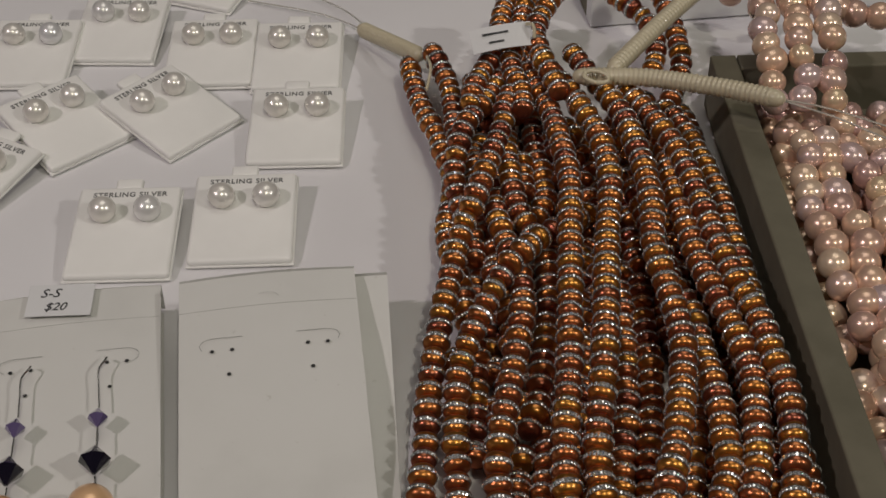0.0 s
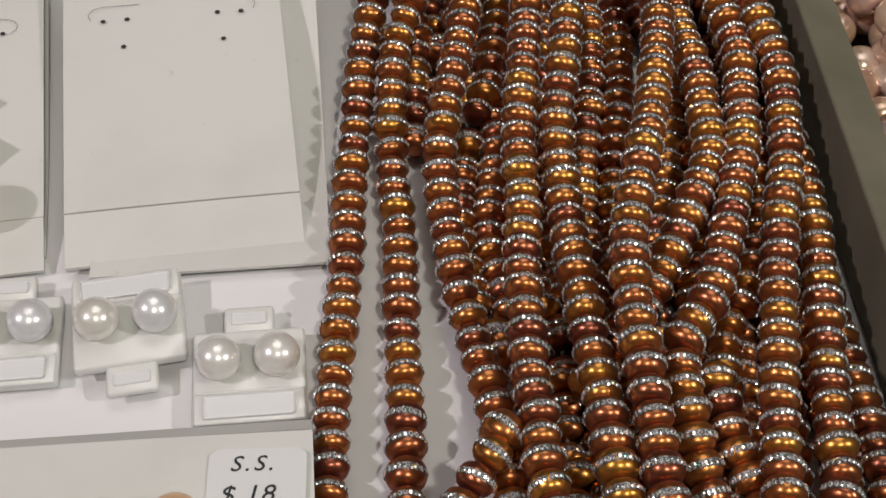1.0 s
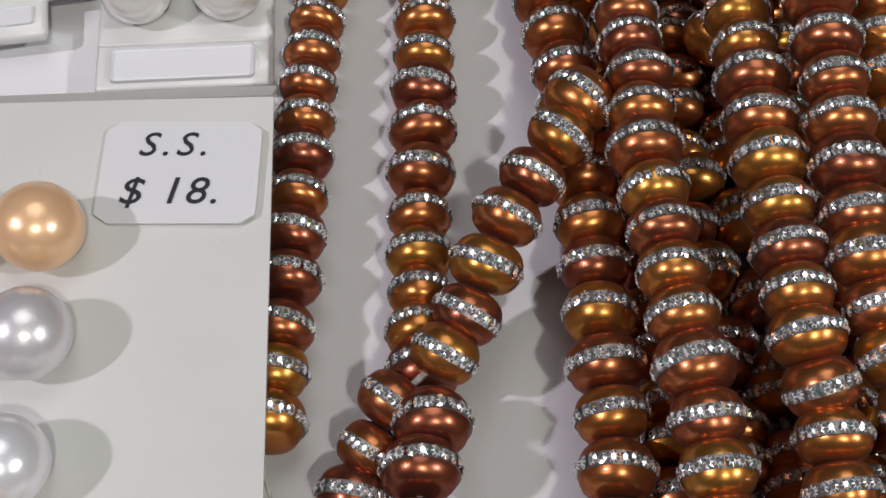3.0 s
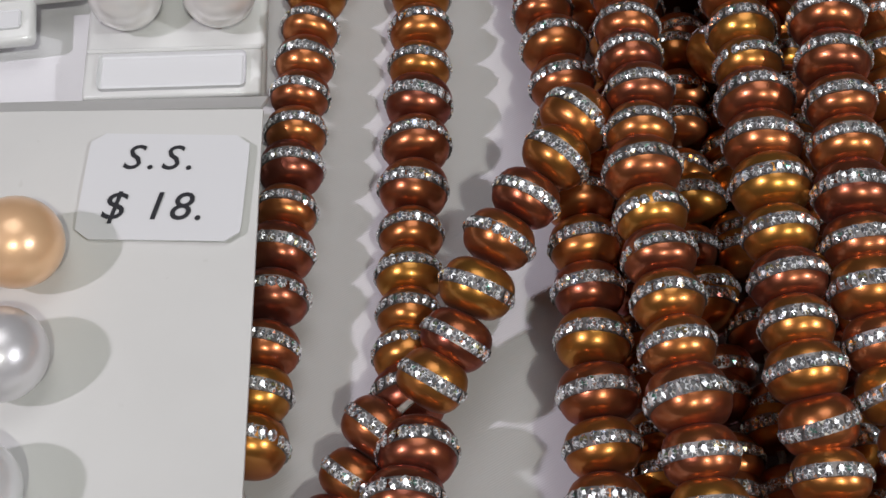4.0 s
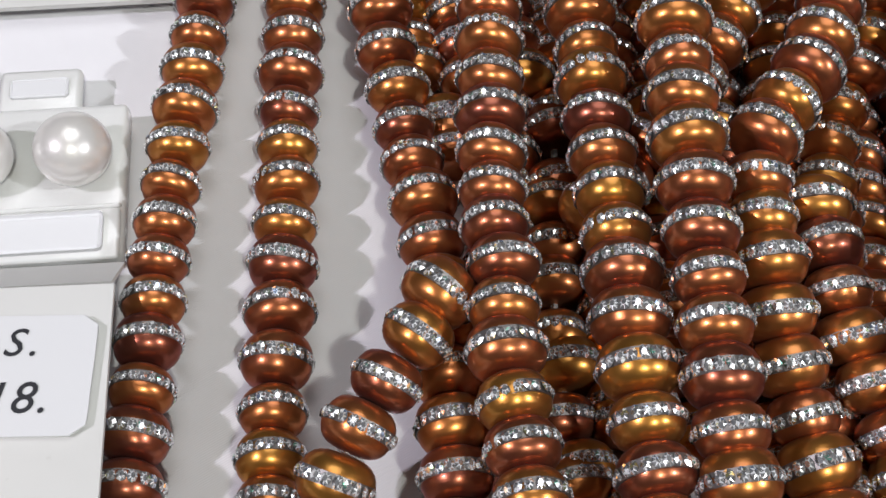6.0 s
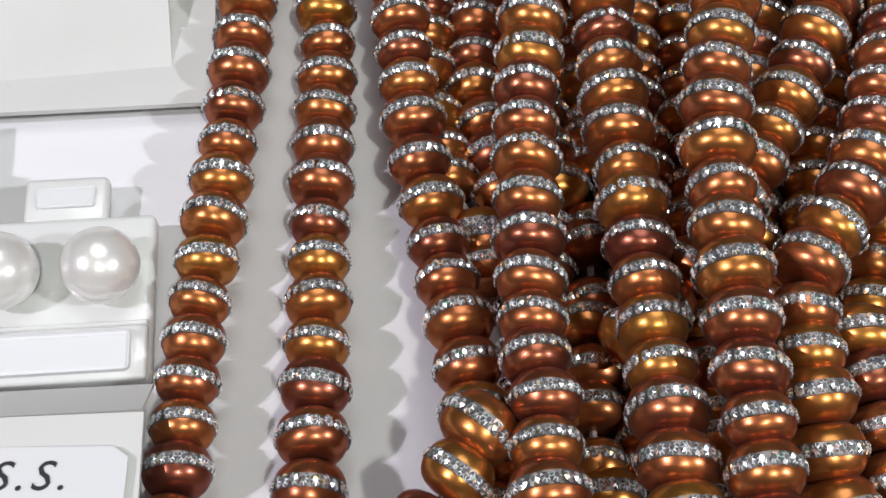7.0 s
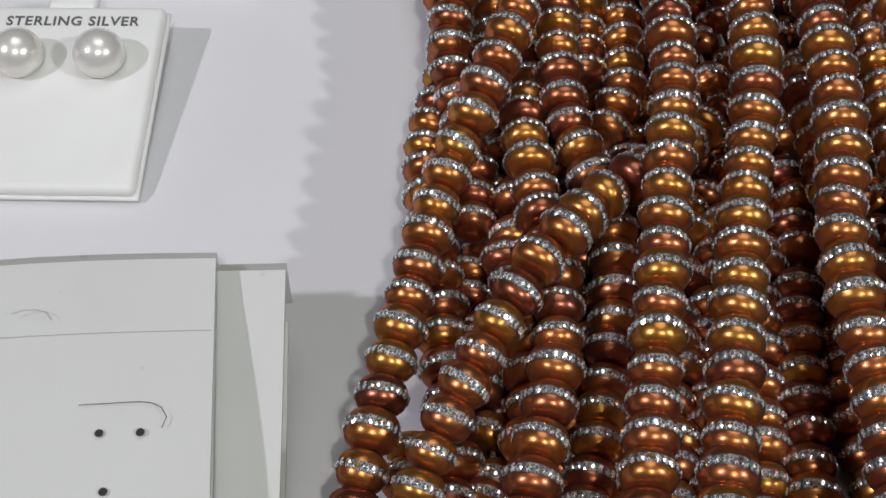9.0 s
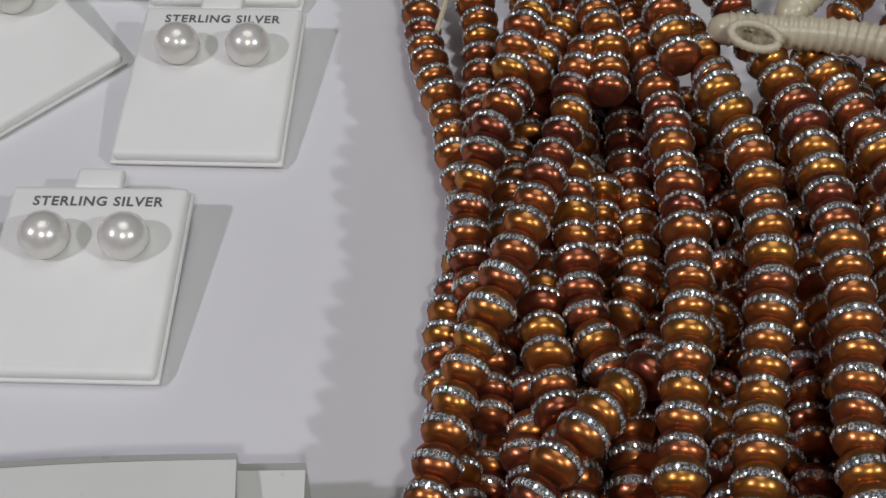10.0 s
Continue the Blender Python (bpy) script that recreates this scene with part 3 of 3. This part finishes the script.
# ---- folded hanging cards ----
def hanging_card(top_right, low_right, lift, label, group="folded earring cards", holes=True, under=0.0, arch=0.0):
    """A folded card that leans up towards its top edge; its fold lines cross it near both ends."""
    a, b = Vector(low_right), Vector(top_right)
    along = b - a
    turn = math.degrees(math.atan2(along.y, along.x)) - 90
    length, width = along.length, 0.0468
    card = thing("hanging_card", Matrix.Translation((a.x, a.y, 0)) @ pose(0, 0, 0, 0, 0, turn) @ pose(-width / 2, 0, 0), label, "earring card", group)

    def rise(u, v):
        fold = max(0.0, v - 0.9) * 0.025
        return 0.0012 + lift * (v ** 1.05) + 0.0012 * math.sin(math.pi * u) * v + arch * math.sin(math.pi * v) ** 1.5 - under - fold if arch >= 0 else max(0.0022, lift * (v ** 0.85) + arch * math.sin(math.pi * v) ** 1.5)

    def lie(q):
        return rise(0.5, 0.19 + 0.81 * (q - 0.14)) + 0.00005

    part("face", sheet(width, length * 0.86, lambda u, v: rise(u, 0.19 + v * 0.81 * 0.86), 0.0007, 12, 30), PAPER, card, m=pose(0, length * 0.14 + 0.0003, 0), smooth=False)
    part("lower_flap", sheet(width, length * 0.14, lambda u, v: rise(u, 0.16 * v) + 0.0005, 0.0007, 12, 4), PAPER, card)
    part("back_panel", sheet(width, length * 0.9, lambda u, v: max(0.0008, rise(u, v * 0.9) - (0.0030 + 0.003 * v if arch <= 0 else 0.0014)), 0.0007, 6, 12), PAPER, card, m=pose(0, length * 0.05, 0))
    part("upper_flap", sheet(width, 0.0012, lambda u, v: rise(u, 1.0 if arch >= 0 else 0.887) - 0.007 * (1 - v), 0.0007, 6, 2), PAPER, card, m=pose(0, length + 0.0002, 0))
    if holes:
        # fold and slot are darker grey wires, their shade put into the colour
        crease = [(x, length * 0.878, rise(x / width + 0.5, 0.19 + 0.81 * (0.878 - 0.14)) + 0.00003) for x in [width * (k / 10 - 0.5) * 0.998 for k in range(11)]]
        part("fold_crease", wire(crease, 0.00007, 4), CREASE, card)
        slot = [(0.0030 * math.cos(a), length * 0.895 + 0.0016 * math.sin(a), lie(0.895 + 0.018 * math.sin(a)) + 0.0011) for a in [math.pi * q / 8 for q in range(9)]]
        part("hang_slot", wire(slot, 0.00007, 4), CREASE, card)
        # flat dark discs stand in for the shade inside the pin holes
        dot = mesh_of("pin_hole", lathe([(0.00055, 0), (0.00055, 0.0001)], 12), HOLE, False)
        for x in (-1, 1):
            for dx, y in ((0.0097, 0.714), (0.0148, 0.712), (0.0106, 0.624)):
                part("pin_hole", dot, None, card, m=pose(x * dx, y * length, lie(y)))
            arc = [(x * (0.0070 + 0.0075 * min(k, 4) / 4 + 0.0035 * math.sin(math.pi * max(0, k - 4) / 6)), length * (0.760 - 0.028 * (1 - math.cos(math.pi * max(0, k - 4) / 6))), 0.0) for k in range(10)]
            arc = [(px, py, lie(py / length) + 0.0001) for px, py, _ in arc]
            # the slit is a dark wire on the face, in place of its shade
            part("cut_slit", wire(arc, 0.00006, 4), PRINT_SLIT_GREY, card)
    return card, turn, length, rise


hanging_card((-0.0186, 0.2735), (-0.0045, 0.1890), 0.0205, "blank white folded earring card, lying under another card", holes=False, under=0.0005, arch=-0.0075)
hanging_card((-0.0272, 0.2718), (-0.0102, 0.1932), 0.0205, "blank white folded earring card with pin holes, on another card", under=-0.0008, arch=0.0008)
left_card, left_turn, left_length, left_rise = hanging_card((-0.0804, 0.2679), (-0.0603, 0.1833), 0.0145, "white folded earring card holding a pair of dangling crystal earrings")
# ---- price sticker and dangling earrings on the second folded card ----
sticker = thing("price_label", pose(-0.1052, 0.2583, 0.0158, 8, 0, 7.5), "small white handwritten price label on a folded card", "label")
part("paper", box((-0.0088, -0.0055, 0), (0.0088, 0.0055, 0.0002), 0.00008, 1), LABEL, sticker)
part("writing", lettering("S-S", 0.0042, INK, "writing", 0.3), None, sticker, m=pose(-0.003, 0.0022, 0.0003))
part("writing", lettering("$20", 0.0038, INK, "writing", 0.3), None, sticker, m=pose(-0.001, -0.0025, 0.0003))


def bicone(radius, height, sides=8):
    return lathe([(radius * 0.12, -height), (radius * 0.55, -height * 0.5), (radius, 0.0), (radius * 0.55, height * 0.5), (radius * 0.12, height)], sides)


BLUSH = mesh_of("pearl", ball(0.0056, 1.05), PEACH)
for x, y, turn in ((-0.0882, 0.2384, 13), (-0.1068, 0.2336, 11)):
    drop = thing("drop_earring", pose(x, y, 0.0130, 7, 0, turn), "silver drop earring with violet and black crystals and a peach pearl", "earring", "drop earrings")
    part("ear_wire", wire([(0.0006, 0.002, 0), (0.0012, 0.0005, 0.0012), (-0.0006, -0.003, 0.0014), (-0.0004, -0.0085, 0.001), (0.0, -0.0155, 0.0010)], 0.00028, 6), STEEL, drop, "bent silver wire")
    part("violet_crystal", bicone(0.0025, 0.0027), VIOLET, drop, "violet faceted crystal", m=pose(0, -0.0190, 0.0024, 90, 0, 0))
    part("link", wire([(0, -0.0217, 0.002), (0, -0.0285, 0.002)], 0.0003, 6), STEEL, drop)
    part("black_crystal", bicone(0.0039, 0.0040), NIGHT, drop, "black faceted crystal", m=pose(0, -0.0322, 0.0034, 90, 0, 0))
    part("link", wire([(0, -0.0360, 0.002), (0, -0.0410, 0.002)], 0.0003, 6), STEEL, drop)
    part("pearl", BLUSH, None, drop, "peach pearl", m=pose(0, -0.0468, 0.0050, 90, 0, 0))

# ---- the card of loose stud pearls with its price ----
stud_card = thing("stud_card", pose(-0.0019, 0.1452, 0.0012, 0, 0, 9.0), "white card of coloured pearl studs in rows, marked with a price", "earring card")


def dome(u, v):
    return 0.0093 + 0.0008 * math.sin(math.pi * u) - 0.0006 * v


part("face", sheet(0.092, 0.086, dome, 0.0006, 20, 20, 0.0), PAPER, stud_card, m=pose(-0.046, -0.086, 0) @ Matrix.Translation((0, 0, 0)))
part("top_flap", sheet(0.0915, 0.0052, lambda u, v: 0.0087 - 0.0050 * v, 0.0006, 20, 3), PAPER, stud_card, m=pose(-0.046, 0.0003, 0))
part("back_panel", sheet(0.090, 0.060, lambda u, v: 0.0010, 0.0006, 4, 4), PAPER, stud_card, m=pose(-0.0600, -0.070, 0))
for x in (-0.078, -0.050):
    part("inner_fold", box((x - 0.0004, -0.070, 0.0004), (x + 0.0004, -0.010, 0.0088)), PAPER, stud_card)
back = Matrix(stud_card.matrix_basis).inverted()
ROUND = {"peach": mesh_of("pearl", ball(0.0045, 0.93), PEACH), "silver": mesh_of("pearl", ball(0.0044, 0.93), SILVER_PEARL), "white": mesh_of("pearl", ball(0.0044, 0.93), WHITE)}
for hue, row in (("peach", (-0.0206, 0.1237)), ("silver", (-0.0187, 0.1122)), ("white", (-0.0174, 0.0996)), ("peach", (-0.0162, 0.0886)), ("silver", (-0.0150, 0.0775))):
    for dx, dy in ((0, 0), (-0.0110, -0.0019), (-0.0335, -0.0050), (-0.0445, -0.0065)):
        part("pearl", ROUND[hue], None, stud_card, "round %s stud pearl" % hue, m=back @ pose(row[0] + dx, row[1] + dy, 0.0146, random.uniform(-20, 20), random.uniform(-20, 20), random.uniform(0, 360)))
tag18 = thing("price_label", pose(-0.0096, 0.1340, 0.0106, 0, 0, 6.4), "white rounded price sticker with black handwriting", "label")
part("paper", sheet(0.0163, 0.0126, lambda u, v: 0.0002, 0.00015, 8, 12, 0.0015), LABEL, tag18, m=pose(0, -0.0063, 0))
part("writing", lettering("S.S.", 0.0042, INK, "writing", 0.25, 1.25), None, tag18, "black handwriting", m=pose(-0.0010, 0.0032, 0.0003))
part("writing", lettering("$ 18.", 0.0046, INK, "writing", 0.2, 1.1), None, tag18, "black handwriting", m=pose(-0.0009, -0.0026, 0.0003))

# ---- the tray of pink pearls ----
tray = thing("display_tray", pose(0.1102, 0.0820, 0, 0, 0, 6.6), "shallow olive-grey flocked tray with upright sides", "tray")
part("side", box((0, 0, 0.0002), (0.0085, 0.308, 0.020), 0.0006, 2), TRAY, tray)
part("side", box((0.160, 0, 0.0002), (0.1685, 0.308, 0.020), 0.0006, 2), TRAY, tray)
part("end", box((0.0088, 0.2995, 0.0002), (0.1597, 0.308, 0.020), 0.0006, 2), TRAY, tray)
part("end", box((0.0088, 0.0, 0.0002), (0.1597, 0.0085, 0.020), 0.0006, 2), TRAY, tray)
part("base", box((0.0088, 0.0088, 0.0004), (0.1597, 0.2992, 0.003)), TRAY, tray)

PINKS = []
for k in range(6):
    bm = ball(0.0043, 0.96 + 0.05 * (k % 3), 24, 12)
    for v in bm.verts:
        v.co *= 1 + 0.09 * noise.noise(v.co * 130 + Vector((k * 5.0, 1, 0)))
    PINKS.append(mesh_of("pearl", bm, PINK))


def pink_strand(points):
    points = [tray.matrix_basis @ Vector((x - 0.0905, y - 0.08, z)) for x, y, z in points]
    root = Vector((points[0][0], points[0][1], 0))
    strand = thing("pearl_strand", Matrix.Translation(root), "strand of pink, peach and lavender freshwater pearls in a tray", "necklace", "pink pearl strands")
    line = smooth_line(points, 0.0080)
    part("thread", wire([p - root for p in line], 0.0003, 5), NYLON, strand)
    for p in line:
        s = rng.uniform(0.92, 1.12)
        part("pearl", PINKS[rng.randrange(6)], None, strand, m=pose(*(p - root + Vector((rng.uniform(-0.0021, 0.0021), rng.uniform(-0.0007, 0.0007), rng.uniform(-0.0008, 0.0018)))), rng.uniform(0, 360), rng.uniform(0, 360), rng.uniform(0, 360)) @ Matrix.Diagonal((s, s, s, 1)))


for k in range(7):
    x = 0.1042 + 0.0079 * k
    pink_strand([(x + 0.0015 * math.sin(k * 2.1 + y * 40), y, 0.0095) for y in (0.095, 0.15, 0.2, 0.25, 0.3, 0.35, 0.372)])
for k in range(6):
    x = 0.1078 + 0.0081 * k
    pink_strand([(x + 0.0022 * math.sin(k * 1.7 + y * 35), y, 0.0175) for y in (0.10, 0.15, 0.2, 0.25, 0.3)] + [(x + 0.001, 0.330, 0.0175), (x - 0.001, 0.350, 0.0170)])
for k in range(3):
    x = 0.1040 + 0.0092 * k
    pink_strand([(x, 0.352, 0.0250), (x + 0.001, 0.372, 0.0310), (x + 0.004, 0.392, 0.0330), (x + 0.008, 0.412, 0.0260)])
pink_strand([(0.118, 0.400, 0.030), (0.128, 0.402, 0.030), (0.139, 0.398, 0.028), (0.150, 0.396, 0.027), (0.161, 0.398, 0.027)])
pink_strand([(0.105, 0.425, 0.020), (0.116, 0.420, 0.030), (0.126, 0.415, 0.031), (0.138, 0.420, 0.020)])

# ---- cords, tag and things behind ----
def cord(points, label):
    root = Vector((points[0][0], points[0][1], 0))
    ob = thing("wound_cord", Matrix.Translation(root), label, "cord", "cords")
    part("winding", wire([Vector(p) - root for p in points], 0.0026, 12, 0.16, 0.0016), CORD, ob, smooth=True)
    for p, q in ((points[0], points[1]), (points[-1], points[-2])):
        way = (Vector(p) - Vector(q)).normalized()
        part("end_knot", ball(0.0027, 1.3, 16, 10), CORD, ob, "smooth rounded cord end", m=Matrix.Translation(Vector(p) - root) @ way.to_track_quat("Z", "Y").to_matrix().to_4x4(), smooth=True)
    return ob


cord([(0.0330, 0.3580, 0.0290), (0.0530, 0.3570, 0.0300), (0.0740, 0.3475, 0.0335), (0.0885, 0.3390, 0.0360)], "pale pearly wound cord across bronze strands")
loop = thing("cord_loop", pose(0.0368, 0.3525, 0.0325, 20, 6, -10), "small flat loop at the end of a pale wound cord", "cord", "cords")
ring = [(0.0038 * math.cos(a), 0.0021 * math.sin(a), 0) for a in [2 * math.pi * q / 16 for q in range(17)]]
part("winding", wire(ring, 0.0007, 8, 0.16, 0.0010), CORD, loop, smooth=True)
cord([(0.0430, 0.3630, 0.0300), (0.0520, 0.3770, 0.0320), (0.0600, 0.3900, 0.0330), (0.0700, 0.4055, 0.0340)], "pale pearly wound cord lying on bronze strands")
cord([(-0.0456, 0.4200, 0.006), (-0.0345, 0.4075, 0.009), (-0.0235, 0.3935, 0.013)], "short yellowed wound cord beside white cards")
for dy in (0.0, 0.004):
    tail = thing("nylon_thread", Matrix.Translation((0.0885, 0.339, 0)), "clear nylon thread ends lying over pink pearls", "thread", "threads")
    part("strand_end", wire([(0, 0, 0.0360), (0.018, 0.001 - dy, 0.0320), (0.045, -0.004 - 2 * dy, 0.0270), (0.070, -0.006, 0.0270)], 0.0003, 5), NYLON, tail)
tails = thing("nylon_thread", Matrix.Translation((-0.0453, 0.4198, 0)), "clear nylon threads running from a cord over cloth", "thread", "threads")
part("strand_end", wire([(0, 0, 0.006), (-0.02, 0.018, 0.002), (-0.05, 0.028, 0.001)], 0.0003, 5), NYLON, tails)
part("strand_end", wire([(0.001, 0.001, 0.006), (-0.012, 0.022, 0.002), (-0.035, 0.04, 0.001)], 0.0003, 5), NYLON, tails)

loose = thing("nylon_thread", Matrix.Translation((-0.0189, 0.3843, 0)), "pale thread end hanging over bronze pearls", "thread", "threads")
part("strand_end", wire([(0, 0, 0.018), (0.002, -0.008, 0.0185), (0.0017, -0.020, 0.017)], 0.0005, 6), CORD, loose)

low_end = thing("nylon_thread", Matrix.Translation((0.0022, 0.1081, 0)), "clear nylon thread end lying on white cloth", "thread", "threads")
part("strand_end", wire([(0, 0, 0.0035), (0.005, -0.010, 0.0008), (0.012, -0.019, 0.0006), (0.016, -0.034, 0.0006)], 0.0002, 5), NYLON, low_end)

chain = thing("chain", Matrix.Translation((0.0894, 0.4087, 0)), "fine silver clasp chain hanging from pink pearls", "chain")
for k in range(6):
    ring = [(0.0011 * math.cos(a), 0.0017 * math.sin(a), 0) for a in [2 * math.pi * q / 10 for q in range(11)]]
    part("link", wire(ring, 0.00025, 5), STEEL, chain, m=pose(-0.0003 * k, -0.0029 * k, 0.031, 0, 90 * (k % 2), 0))
dark_bead = thing("drop_bead", pose(0.1135, 0.4262, 0.0275), "glossy black faceted drop bead", "bead")
part("stone", bicone(0.0042, 0.0052, 10), NIGHT, dark_bead)
part("cap", lathe([(0.0012, 0.0048), (0.0016, 0.0060), (0.0006, 0.0075)], 10), STEEL, dark_bead, "silver cap")

paper_tag = thing("paper_tag", pose(0.0065, 0.3760, 0.0310, 32, -6, 12), "small white paper price tag tied on a strand", "tag")
part("paper", sheet(0.0200, 0.0085, lambda u, v: 0.0012 * math.sin(math.pi * u), 0.0003, 12, 4), LABEL, paper_tag, m=pose(0, -0.0042, 0))
for y, w in ((0.0014, 0.0085), (-0.0016, 0.0050)):
    part("writing_bar", box((-w / 2 - 0.002, y - 0.0003, 0.0014), (w / 2 - 0.002, y + 0.0003, 0.00155)), INK, paper_tag)
part("loop", wire([(0.0085, 0.003, 0.001), (0.0105, 0.001, 0.003), (0.0100, -0.003, 0.001)], 0.0006, 6), CORD, paper_tag)

far_tray = thing("display_tray", pose(0.0361, 0.4372, 0, 0, 0, 12), "grey display tray behind the strands", "tray")
part("side", box((0, 0, 0.0002), (0.20, 0.008, 0.022), 0.0006, 2), LABEL, far_tray)
part("end", box((0, 0.0083, 0.0002), (0.008, 0.12, 0.022), 0.0006, 2), TRAY, far_tray)
part("base", box((0.0083, 0.0083, 0.0004), (0.20, 0.12, 0.003)), TRAY, far_tray)
